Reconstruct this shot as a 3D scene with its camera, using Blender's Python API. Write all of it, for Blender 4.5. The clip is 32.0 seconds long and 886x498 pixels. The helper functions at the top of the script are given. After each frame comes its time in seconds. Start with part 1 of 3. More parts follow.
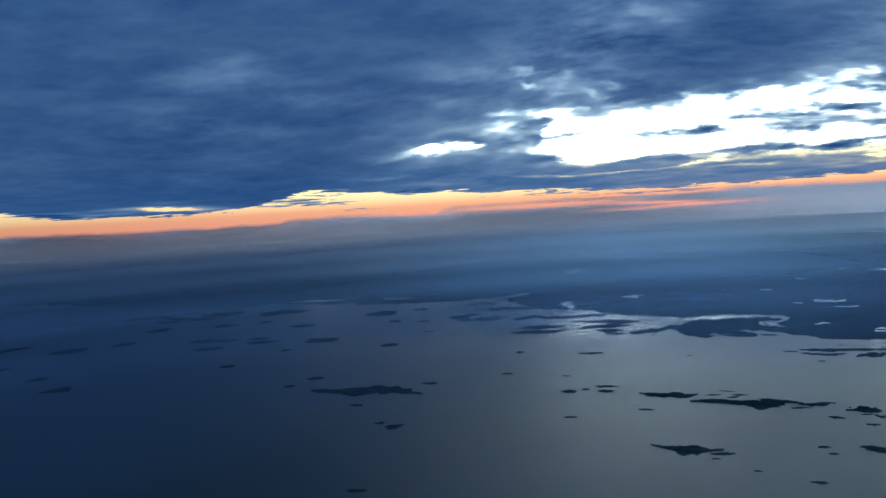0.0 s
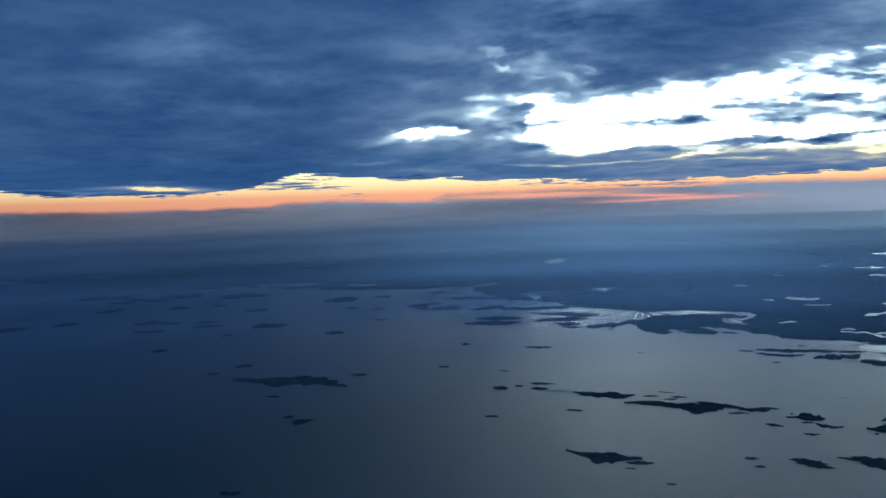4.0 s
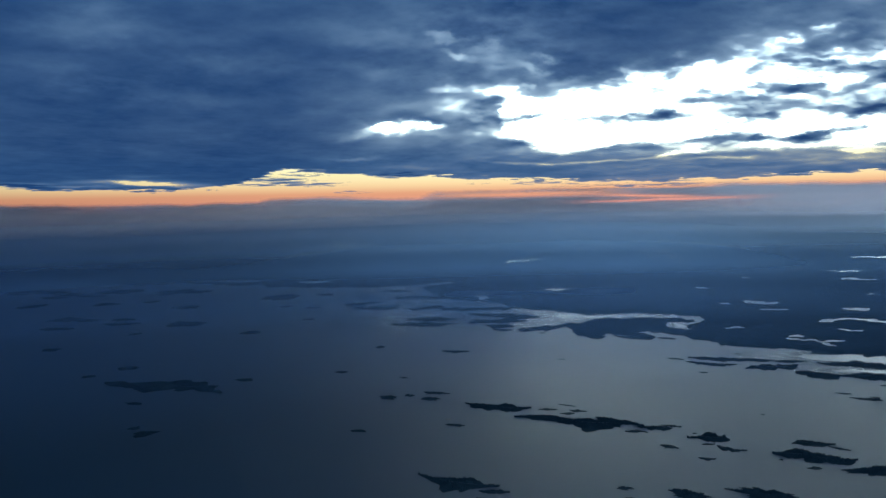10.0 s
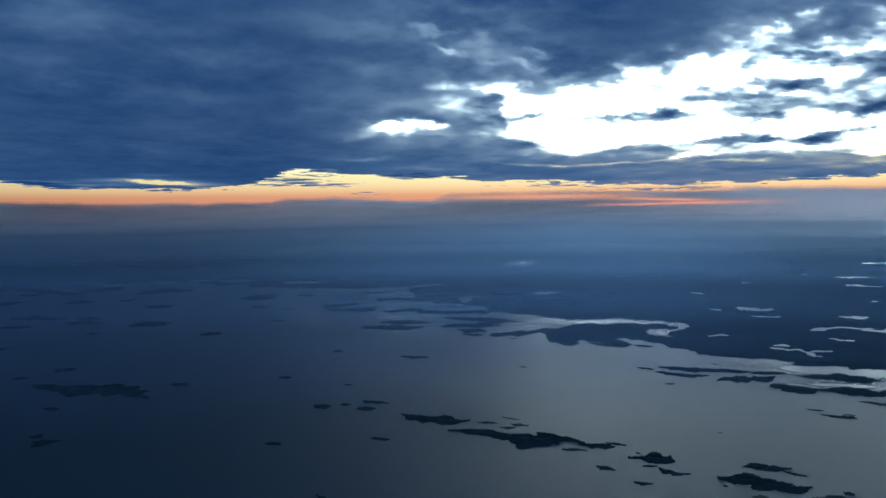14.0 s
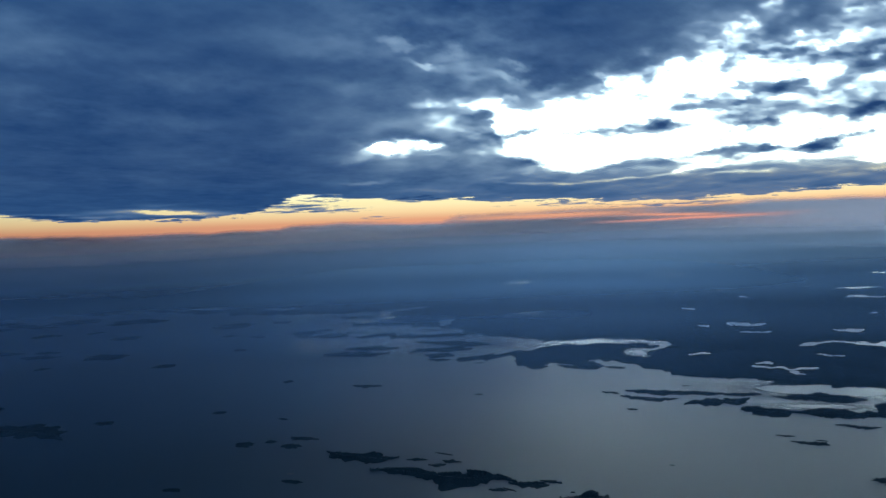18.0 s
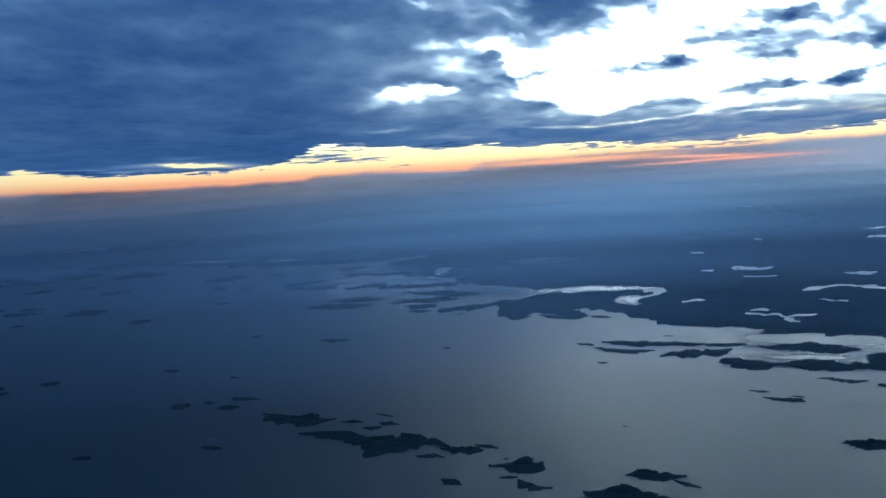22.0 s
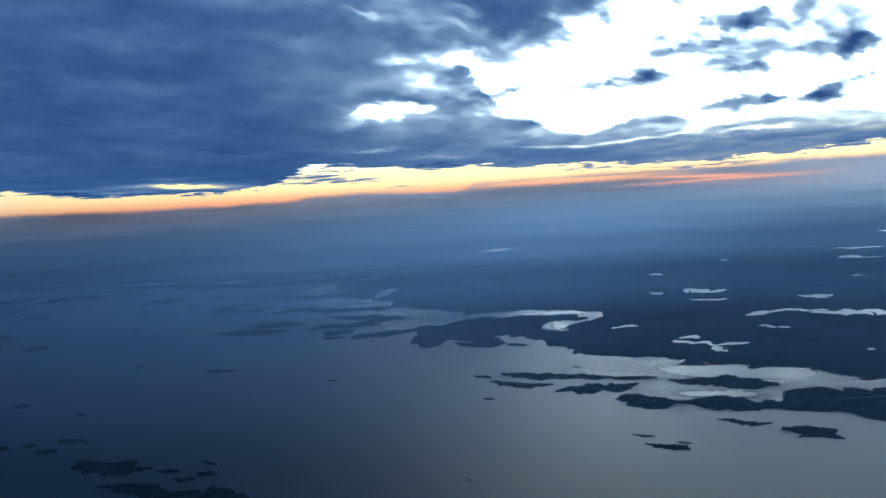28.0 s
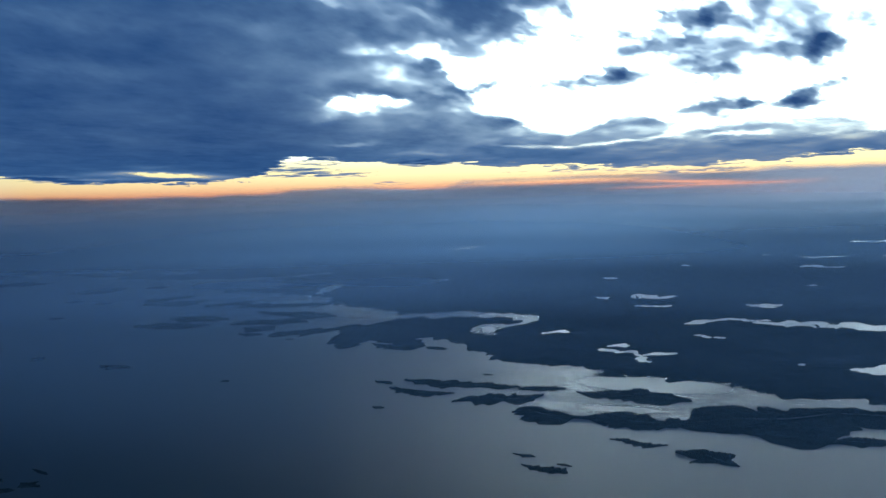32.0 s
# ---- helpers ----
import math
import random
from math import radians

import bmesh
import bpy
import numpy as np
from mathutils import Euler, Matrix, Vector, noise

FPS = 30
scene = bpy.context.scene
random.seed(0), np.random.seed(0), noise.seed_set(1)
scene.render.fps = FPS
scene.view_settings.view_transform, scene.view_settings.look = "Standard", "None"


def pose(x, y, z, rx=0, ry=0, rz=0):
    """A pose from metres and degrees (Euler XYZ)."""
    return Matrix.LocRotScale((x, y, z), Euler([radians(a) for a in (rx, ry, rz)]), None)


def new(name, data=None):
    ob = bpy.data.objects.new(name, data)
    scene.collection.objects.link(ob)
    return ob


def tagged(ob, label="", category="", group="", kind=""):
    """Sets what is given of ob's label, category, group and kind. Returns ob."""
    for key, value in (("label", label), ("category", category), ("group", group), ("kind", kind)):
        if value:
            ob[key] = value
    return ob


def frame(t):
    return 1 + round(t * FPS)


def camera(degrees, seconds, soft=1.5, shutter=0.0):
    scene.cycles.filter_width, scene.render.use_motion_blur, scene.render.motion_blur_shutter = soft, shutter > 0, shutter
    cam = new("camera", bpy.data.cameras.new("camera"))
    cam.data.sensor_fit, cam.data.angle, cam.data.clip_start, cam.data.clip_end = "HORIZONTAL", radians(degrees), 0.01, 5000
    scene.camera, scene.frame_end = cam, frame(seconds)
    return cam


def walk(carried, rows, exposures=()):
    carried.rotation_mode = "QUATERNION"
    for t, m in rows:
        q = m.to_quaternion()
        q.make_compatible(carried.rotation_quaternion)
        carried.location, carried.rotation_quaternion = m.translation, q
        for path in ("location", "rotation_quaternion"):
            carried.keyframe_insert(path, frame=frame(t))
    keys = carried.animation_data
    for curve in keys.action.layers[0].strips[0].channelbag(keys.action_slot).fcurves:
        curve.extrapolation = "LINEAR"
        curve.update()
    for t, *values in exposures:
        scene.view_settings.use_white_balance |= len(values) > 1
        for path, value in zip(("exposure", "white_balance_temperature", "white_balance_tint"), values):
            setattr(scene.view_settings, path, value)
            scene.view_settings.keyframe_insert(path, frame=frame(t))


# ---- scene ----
cam = camera(53.6, 32.0, soft=1.5)
METRES, EYE, TILT, LEAN, TURN = 300.0, 84.4, -2.4, 3.45, 0.0
ROWS = [
    (0.0, 0.0, 0.0, 0.0, -0.0, 0.0, -0.0),
    (0.5, 0.0128, 0.0102, -0.0004, -0.04, -0.18, -0.33),
    (1.0, 0.0253, 0.0201, -0.0007, -0.02, -0.5, -0.84),
    (1.5, 0.0382, 0.0303, -0.001, -0.1, -0.72, -1.19),
    (2.0, 0.0517, 0.0422, -0.0015, -0.2, -0.81, -1.25),
    (2.5, 0.0648, 0.0518, -0.0016, -0.16, -0.81, -1.23),
    (4.5, 0.1187, 0.1007, -0.0052, 0.15, -0.71, -1.55),
    (5.0, 0.1314, 0.1123, -0.0056, 0.14, -0.42, -1.36),
    (5.5, 0.1443, 0.1229, -0.006, 0.09, -0.01, -1.01),
    (6.0, 0.157, 0.1325, -0.0062, 0.15, 0.4, -0.7),
    (6.5, 0.17, 0.1419, -0.0065, 0.05, 0.61, -0.49),
    (7.0, 0.1826, 0.1525, -0.0067, -0.2, 0.57, -0.69),
    (7.5, 0.1956, 0.1632, -0.0071, -0.36, 0.34, -1.21),
    (8.0, 0.2082, 0.174, -0.0076, -0.27, 0.05, -1.52),
    (8.5, 0.2206, 0.1846, -0.0081, -0.1, -0.27, -1.79),
    (9.0, 0.2328, 0.194, -0.0081, 0.03, -0.56, -2.01),
    (9.5, 0.2452, 0.2051, -0.0084, 0.19, -0.71, -2.09),
    (10.0, 0.2573, 0.2143, -0.0084, 0.29, -0.82, -2.23),
    (10.5, 0.2697, 0.2251, -0.009, 0.46, -0.98, -2.48),
    (11.0, 0.2817, 0.2355, -0.0089, 0.61, -0.95, -2.53),
    (11.5, 0.2938, 0.2454, -0.0091, 0.84, -0.95, -2.57),
    (12.0, 0.3057, 0.2544, -0.0089, 0.98, -0.99, -2.67),
    (12.5, 0.318, 0.2665, -0.0097, 1.19, -0.87, -2.69),
    (13.0, 0.3299, 0.277, -0.0091, 1.46, -0.85, -2.73),
    (13.5, 0.3418, 0.2864, -0.0094, 1.71, -0.82, -2.88),
    (15.5, 0.3911, 0.3357, -0.0111, 2.1, -0.29, -2.43),
    (16.0, 0.4021, 0.3457, -0.0115, 2.24, -0.1, -2.08),
    (16.5, 0.4138, 0.3565, -0.0116, 2.33, 0.22, -1.7),
    (17.0, 0.4252, 0.3672, -0.0114, 2.51, 0.44, -1.38),
    (17.5, 0.4366, 0.3786, -0.0118, 2.75, 0.62, -1.21),
    (18.0, 0.4477, 0.3885, -0.0119, 2.91, 0.72, -1.17),
    (18.5, 0.4591, 0.3986, -0.0123, 3.04, 0.65, -0.98),
    (19.0, 0.4693, 0.4062, -0.0117, 3.23, 0.45, -0.79),
    (19.5, 0.4802, 0.4166, -0.0119, 3.08, 0.25, -0.53),
    (20.0, 0.4914, 0.4275, -0.0123, 3.16, 0.09, -0.36),
    (20.5, 0.5018, 0.4368, -0.0128, 3.37, -0.15, -0.29),
    (21.0, 0.5126, 0.4481, -0.0128, 3.74, -0.55, -0.21),
    (21.5, 0.5233, 0.4593, -0.0134, 4.18, -1.35, -0.57),
    (22.0, 0.5343, 0.4708, -0.0138, 5.19, -2.7, -0.02),
    (22.5, 0.5447, 0.4807, -0.0141, 5.51, -2.37, -0.4),
    (23.0, 0.5553, 0.491, -0.0145, 5.69, -2.03, -0.24),
    (23.5, 0.566, 0.5011, -0.0149, 6.09, -2.0, 0.09),
    (24.0, 0.5764, 0.5113, -0.0153, 6.16, -1.87, 0.27),
    (24.5, 0.5871, 0.5206, -0.0158, 6.1, -1.91, 0.22),
    (25.0, 0.5974, 0.5299, -0.016, 5.97, -1.96, 0.11),
    (25.5, 0.6082, 0.5395, -0.0162, 5.97, -1.93, 0.08),
    (27.5, 0.6503, 0.5817, -0.0187, 5.65, -1.32, 0.13),
    (28.0, 0.6606, 0.591, -0.019, 5.57, -1.3, 0.02),
    (28.5, 0.6711, 0.5997, -0.0191, 5.5, -1.23, 0.09),
    (29.0, 0.6811, 0.6084, -0.0192, 5.57, -1.26, -0.1),
    (29.5, 0.6914, 0.6183, -0.0196, 5.66, -1.36, -0.47),
    (30.0, 0.7022, 0.629, -0.0202, 5.65, -1.63, -1.12),
    (30.5, 0.7127, 0.639, -0.0205, 4.93, -2.28, -1.86),
    (31.0, 0.7228, 0.6483, -0.0204, 4.53, -2.19, -1.96),
    (31.5, 0.7329, 0.6574, -0.0207, 4.61, -1.61, -2.06),
    (32.0, 0.7431, 0.667, -0.0211, 4.98, -1.43, -1.77),
]
walk(cam, [(t, pose(0, 0, EYE, TILT, LEAN, TURN) @ pose(METRES * x, METRES * y, METRES * z, 90 + pitch, roll, yaw)) for t, x, y, z, yaw, pitch, roll in ROWS],
     exposures=[(t, stops, 5570.0 if t < 21 else 5520.0 if t < 26 else 5690.0, 3.0) for t, stops in ((0.0, 0.4), (2.5, 0.4), (5.0, 0.38), (7.5, 0.18), (13.0, 0.13), (20.0, 0.14), (21.4, 0.22), (22.0, 0.62), (23.0, 0.68), (26.0, 0.71), (28.0, 0.66), (29.0, 0.48), (30.0, 0.48), (31.0, 0.5), (32.0, 0.46))])

# ---- world: dusk sky, clear above the cloud layer, glowing low down towards the hidden sun ----
world = bpy.data.worlds.new("dusk_sky")
scene.world = world
world.use_nodes = True


def node(tree, kind, **values):
    n = tree.nodes.new(kind)
    for key, value in values.items():
        if key == "op":
            n.operation = value
        elif key in n.inputs:
            n.inputs[key].default_value = value
    return n


def ramp(tree, stops, mode="LINEAR"):
    n = tree.nodes.new("ShaderNodeValToRGB")
    n.color_ramp.interpolation = mode
    while len(n.color_ramp.elements) < len(stops):
        n.color_ramp.elements.new(0.5)
    for e, (p, c) in zip(n.color_ramp.elements, stops):
        e.position, e.color = p, (*c, 1)
    return n


def math_node(tree, op, a, b=None, clamp=False):
    n = tree.nodes.new("ShaderNodeMath")
    n.operation, n.use_clamp = op, clamp
    for i, v in enumerate((a, b)):
        if v is None:
            continue
        if isinstance(v, (int, float)):
            n.inputs[i].default_value = v
        else:
            tree.links.new(v, n.inputs[i])
    return n.outputs[0]


def make_world():
    t = world.node_tree
    t.nodes.clear()
    way = t.nodes.new("ShaderNodeTexCoord").outputs["Generated"]
    sep = t.nodes.new("ShaderNodeSeparateXYZ")
    t.links.new(way, sep.inputs[0])
    up = math_node(t, "MULTIPLY", math_node(t, "ADD", sep.outputs[2], 0.1), 2.0, clamp=True)
    # height over the horizon: 0.2 is level, 0.3 is three degrees up
    sky = ramp(t, [(0.0, (0.05, 0.10, 0.22)), (0.13, (0.25, 0.18, 0.26)), (0.168, (0.66, 0.25, 0.25)), (0.186, (0.76, 0.28, 0.20)),
                   (0.2, (0.72, 0.27, 0.16)), (0.218, (0.76, 0.32, 0.16)), (0.236, (0.94, 0.60, 0.28)), (0.25, (1.0, 0.74, 0.36)), (0.262, (1.02, 0.80, 0.38)), (0.285, (1.15, 0.98, 0.56)), (0.34, (5.3, 5.6, 4.6)),
                   (0.5, (5.2, 5.8, 5.4)), (0.75, (2.2, 2.4, 2.4)), (1.0, (0.5, 0.82, 1.25))])
    t.links.new(up, sky.inputs[0])
    glow = t.nodes.new("ShaderNodeVectorMath")
    glow.operation = "DOT_PRODUCT"
    t.links.new(way, glow.inputs[0])
    glow.inputs[1].default_value = (0.26, 0.96, 0.08)
    side = t.nodes.new("ShaderNodeMapRange")
    t.links.new(glow.outputs["Value"], side.inputs[0])
    for i, v in enumerate((0.55, 1.0, 0.55, 1.1)):
        side.inputs[1 + i].default_value = v
    # away from the sunset the sky is a plain dusky blue
    turn = t.nodes.new("ShaderNodeMapRange")
    t.links.new(glow.outputs["Value"], turn.inputs[0])
    for i, v in enumerate((0.05, 0.7, 0.0, 1.0)):
        turn.inputs[1 + i].default_value = v
    blend = t.nodes.new("ShaderNodeMix")
    blend.data_type = "RGBA"
    t.links.new(turn.outputs[0], blend.inputs[0])
    blend.inputs[6].default_value = (0.55, 0.88, 1.40, 1)
    t.links.new(sky.outputs[0], blend.inputs[7])
    back = t.nodes.new("ShaderNodeBackground")
    t.links.new(blend.outputs[2], back.inputs[0])
    t.links.new(side.outputs[0], back.inputs[1])
    out = t.nodes.new("ShaderNodeOutputWorld")
    t.links.new(back.outputs[0], out.inputs[0])


make_world()

# ---- materials ----


def material(name):
    m = bpy.data.materials.new(name)
    m.use_nodes = True
    t = m.node_tree
    t.nodes.clear()
    out = t.nodes.new("ShaderNodeOutputMaterial")
    return m, t, out


def noise_node(t, scale, detail=4.0, rough=0.55, stretch=None, distortion=0.0):
    n = node(t, "ShaderNodeTexNoise", Scale=scale, Detail=detail, Roughness=rough, Distortion=distortion)
    place = t.nodes.new("ShaderNodeTexCoord").outputs["Object"]
    if stretch:
        mp = t.nodes.new("ShaderNodeMapping")
        mp.inputs["Scale"].default_value = stretch
        t.links.new(place, mp.inputs[0])
        place = mp.outputs[0]
    t.links.new(place, n.inputs["Vector"])
    return n.outputs[0]


def surface(name, dark, light, scale, rough, bump=0.0, bump_scale=1.0, spec=0.3):
    """A solid surface that varies between two colours at two scales."""
    m, t, out = material(name)
    p = node(t, "ShaderNodeBsdfPrincipled", Roughness=rough)
    p.inputs["Specular IOR Level"].default_value = spec
    mix = math_node(t, "ADD", math_node(t, "MULTIPLY", noise_node(t, scale), 0.6), math_node(t, "MULTIPLY", noise_node(t, scale * 11), 0.4))
    r = ramp(t, [(0.32, dark), (0.68, light)])
    t.links.new(mix, r.inputs[0])
    t.links.new(r.outputs[0], p.inputs["Base Color"])
    if bump:
        b = node(t, "ShaderNodeBump", Strength=bump, Distance=0.1)
        t.links.new(noise_node(t, bump_scale), b.inputs["Height"])
        t.links.new(b.outputs[0], p.inputs["Normal"])
    t.links.new(p.outputs[0], out.inputs[0])
    return m


ROCK = surface("shore_rock", (0.05, 0.048, 0.046), (0.14, 0.13, 0.12), 0.8, 0.85, 0.6, 3.0)
SPRUCE = surface("spruce_needles", (0.015, 0.028, 0.034), (0.036, 0.052, 0.058), 0.35, 0.9, spec=0.0)
FOREST_FLOOR = surface("forest_cover", (0.006, 0.013, 0.017), (0.028, 0.039, 0.044), 0.02, 0.95, spec=0.0)


def make_water(name, rough, swell=0.0):
    """Water. swell: how much steeper its waves are across the wind, which blows from the west."""
    m, t, out = material(name)
    p = node(t, "ShaderNodeBsdfPrincipled", IOR=1.34)
    body = ramp(t, [(0.0, (0.003, 0.011, 0.017)), (1.0, (0.007, 0.020, 0.028))])
    t.links.new(noise_node(t, 0.012, 2), body.inputs[0])
    t.links.new(body.outputs[0], p.inputs["Base Color"])
    p.inputs["Roughness"].default_value = rough
    p.inputs["Anisotropic"].default_value = swell
    wind = node(t, "ShaderNodeCombineXYZ", X=1.0)
    t.links.new(wind.outputs[0], p.inputs["Tangent"])
    t.links.new(p.outputs[0], out.inputs[0])
    return m


def make_cloud():
    """Cloud seen from below: light from the sky above seeps through it, thin places let the sky show."""
    m, t, out = material("cloud")
    a = t.nodes.new("ShaderNodeAttribute")
    a.attribute_name = "thickness"
    fine = math_node(t, "MULTIPLY", math_node(t, "SUBTRACT", noise_node(t, 0.03, 8, 0.6, (0.7, 0.4, 2), 0.4), 0.5), 0.5)
    fold = math_node(t, "MULTIPLY", math_node(t, "SUBTRACT", noise_node(t, 0.006, 4, 0.55, (1, 0.4, 2)), 0.5), 0.5)
    d = math_node(t, "ADD", a.outputs["Fac"], math_node(t, "ADD", fine, fold))
    d = math_node(t, "MAXIMUM", d, 0.0)
    clear = math_node(t, "POWER", 2.718, math_node(t, "MULTIPLY", d, -3.4))
    tr = t.nodes.new("ShaderNodeBsdfTransparent")
    lit = t.nodes.new("ShaderNodeBsdfTranslucent")
    tone = ramp(t, [(0.05, (0.17, 0.22, 0.28)), (0.36, (0.15, 0.20, 0.275)), (0.58, (0.098, 0.146, 0.218)), (0.85, (0.037, 0.073, 0.146))])
    t.links.new(math_node(t, "MULTIPLY", d, 0.4), tone.inputs[0])
    t.links.new(tone.outputs[0], lit.inputs["Color"])
    mix = t.nodes.new("ShaderNodeMixShader")
    t.links.new(clear, mix.inputs[0])
    t.links.new(lit.outputs[0], mix.inputs[1])
    t.links.new(tr.outputs[0], mix.inputs[2])
    t.links.new(mix.outputs[0], out.inputs[0])
    return m


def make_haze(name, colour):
    """A see-through sheet that stands in for low haze: thin, lit by the sky from both sides, fading out upwards and
    downwards.
    """
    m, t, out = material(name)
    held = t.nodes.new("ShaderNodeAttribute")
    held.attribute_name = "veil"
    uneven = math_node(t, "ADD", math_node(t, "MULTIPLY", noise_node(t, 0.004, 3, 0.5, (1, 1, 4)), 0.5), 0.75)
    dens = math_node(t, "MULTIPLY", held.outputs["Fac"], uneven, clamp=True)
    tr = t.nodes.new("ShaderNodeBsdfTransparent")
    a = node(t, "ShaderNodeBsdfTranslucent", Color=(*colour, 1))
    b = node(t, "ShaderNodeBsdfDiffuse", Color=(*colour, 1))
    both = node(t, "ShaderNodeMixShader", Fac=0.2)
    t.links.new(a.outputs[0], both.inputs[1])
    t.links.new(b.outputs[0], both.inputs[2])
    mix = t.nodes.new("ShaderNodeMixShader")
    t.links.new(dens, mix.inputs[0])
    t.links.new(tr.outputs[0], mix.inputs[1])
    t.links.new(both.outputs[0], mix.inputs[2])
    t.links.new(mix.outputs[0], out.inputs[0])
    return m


def make_sheltered(name, rough):
    """Calmer water that passes softly into the open sea."""
    m = make_water(name, rough)
    t = m.node_tree
    out = next(n for n in t.nodes if n.type == "OUTPUT_MATERIAL")
    wet = next(n for n in t.nodes if n.type == "BSDF_PRINCIPLED")
    held = t.nodes.new("ShaderNodeAttribute")
    held.attribute_name = "veil"
    mix = t.nodes.new("ShaderNodeMixShader")
    t.links.new(held.outputs["Fac"], mix.inputs[0])
    t.links.new(t.nodes.new("ShaderNodeBsdfTransparent").outputs[0], mix.inputs[1])
    t.links.new(wet.outputs[0], mix.inputs[2])
    t.links.new(mix.outputs[0], out.inputs[0])
    return m


STILL_INLET = make_sheltered("still_inlet_water", 0.26)
GLASSY_LAKE = make_water("glassy_lake_water", 0.07)
WATER, LAKE, FAR_LAKE, SHELTERED, INLET, CLOUD = make_water("sea_water", 0.505, 0.57), make_water("lake_water", 0.34), make_water("still_lake_water", 0.24), make_sheltered("sheltered_water", 0.3), make_sheltered("inlet_water", 0.22), make_cloud()

# ---- building blocks ----


def lattice(n, m):
    """Quads of a grid of n rows of m points."""
    i = np.arange(n - 1)[:, None] * m + np.arange(m - 1)[None, :]
    return np.stack([i, i + 1, i + m + 1, i + m], -1).reshape(-1, 4)


def mesh_of(name, points, faces, mat, smooth=False):
    """A mesh from arrays of points and of faces that all have the same number of corners."""
    me = bpy.data.meshes.new(name)
    points, faces = np.asarray(points, np.float32), np.asarray(faces, np.int32)
    me.vertices.add(len(points))
    me.vertices.foreach_set("co", points.ravel())
    me.loops.add(faces.size)
    me.loops.foreach_set("vertex_index", faces.ravel())
    me.polygons.add(len(faces))
    me.polygons.foreach_set("loop_start", np.arange(len(faces), dtype=np.int32) * faces.shape[1])
    me.update(calc_edges=True)
    me.materials.append(mat)
    me.polygons.foreach_set("use_smooth", np.full(len(faces), smooth))
    return me


TABLE = np.random.RandomState(7).rand(512, 512)


def value_noise(x, y):
    xi, yi = np.floor(x).astype(int), np.floor(y).astype(int)
    u, v = x - xi, y - yi
    u, v = u * u * (3 - 2 * u), v * v * (3 - 2 * v)
    a, b = TABLE[xi % 512, yi % 512], TABLE[(xi + 1) % 512, yi % 512]
    c, d = TABLE[xi % 512, (yi + 1) % 512], TABLE[(xi + 1) % 512, (yi + 1) % 512]
    return (a * (1 - u) + b * u) * (1 - v) + (c * (1 - u) + d * u) * v - 0.5


def fbm(x, y, octaves=4, gain=0.5):
    total, amp = 0.0, 1.0
    for k in range(octaves):
        total = total + amp * value_noise(x * 2 ** k + 17.3 * k, y * 2 ** k + 9.1 * k)
        amp *= gain
    return total


def step(a, b, x):
    s = np.clip((x - a) / (b - a), 0, 1)
    return s * s * (3 - 2 * s)


def fan(near, far, rings, start, stop, rays, cx=110.0, cy=100.0):
    """A grid of rings and rays about the middle of the flight, finer nearby; angles from north, clockwise."""
    r = np.geomspace(near, far, rings)[:, None]
    a = np.radians(np.linspace(start, stop, rays))[None, :]
    return cx + r * np.sin(a), cy + r * np.cos(a)


# ---- sea ----
xs, ys = fan(0.01, 7000.0, 60, 0, 360, 121)
sea = tagged(new("water", mesh_of("water", np.stack([xs, ys, xs * 0], -1).reshape(-1, 3), lattice(60, 121), WATER)),
             "calm dark blue sea reflecting the evening sky", "sea", kind="structure")

# ---- cloud layer ----
# the layer sinks towards the east and into the distance; grid: bearing and distance from the middle of the flight
MID_X, MID_Y, MID_Z = 120.0, 103.5, 69.4
side = np.concatenate([np.linspace(-180, -46, 45)[:-1], np.linspace(-46, 46, 921), np.linspace(46, 180, 45)[1:]])
ring = np.concatenate([np.geomspace(1, 220, 25)[:-1], np.geomspace(220, 4800, 440)])
az, dist = np.meshgrid(side, ring)
base = 198 - 2.6 * np.interp(az, (-180, 0, 30, 60, 180), (0, 0, 30, 30, 0)) - 0.02 * np.maximum(dist - 800, 0)
east, north = MID_X + dist * np.sin(np.radians(az)), MID_Y + dist * np.cos(np.radians(az))
zs = base.copy()
# height over the horizon, in degrees; the pattern flattens into streaks low down
lift = np.degrees(np.arctan2(zs - MID_Z, dist))
U, V = az, np.where(lift > 4, lift, 4 + 4 * np.log(np.maximum(lift, 0.05) / 4))
loose = np.clip(lift / 6, 0.1, 1.3)
waz = az + 1.6 * loose * fbm(U / 2.4, V / 1.3, 6, 0.62)
wlift = lift + 0.62 * loose * fbm(U / 2.2 + 40, V / 1.0 + 11, 6, 0.62)
grain = (0.6 * fbm(U / 7.5 + 3, V / 2.0, 6) + 0.42 * fbm(U / 1.6 + 9, V / 0.55, 6, 0.6)) * (0.38 + 0.62 * step(-13, 0, az))


def spot(bearing, height, half, tall, slope):
    """1 in the middle of a ragged patch of cloud or of clear sky, fading outwards. half, tall: its half size in degrees; slope: how it leans."""
    by = (np.abs(az - bearing) < 3 * half + 2) & (np.abs(lift - height) < 3 * tall + 2.5 * abs(slope) * half + 1.5)
    out = np.zeros_like(az)
    u, v = waz[by] - bearing, wlift[by] - height
    out[by] = np.exp(-((u / half) ** 2 + ((v - slope * u) / tall) ** 2) * 0.8)
    return out


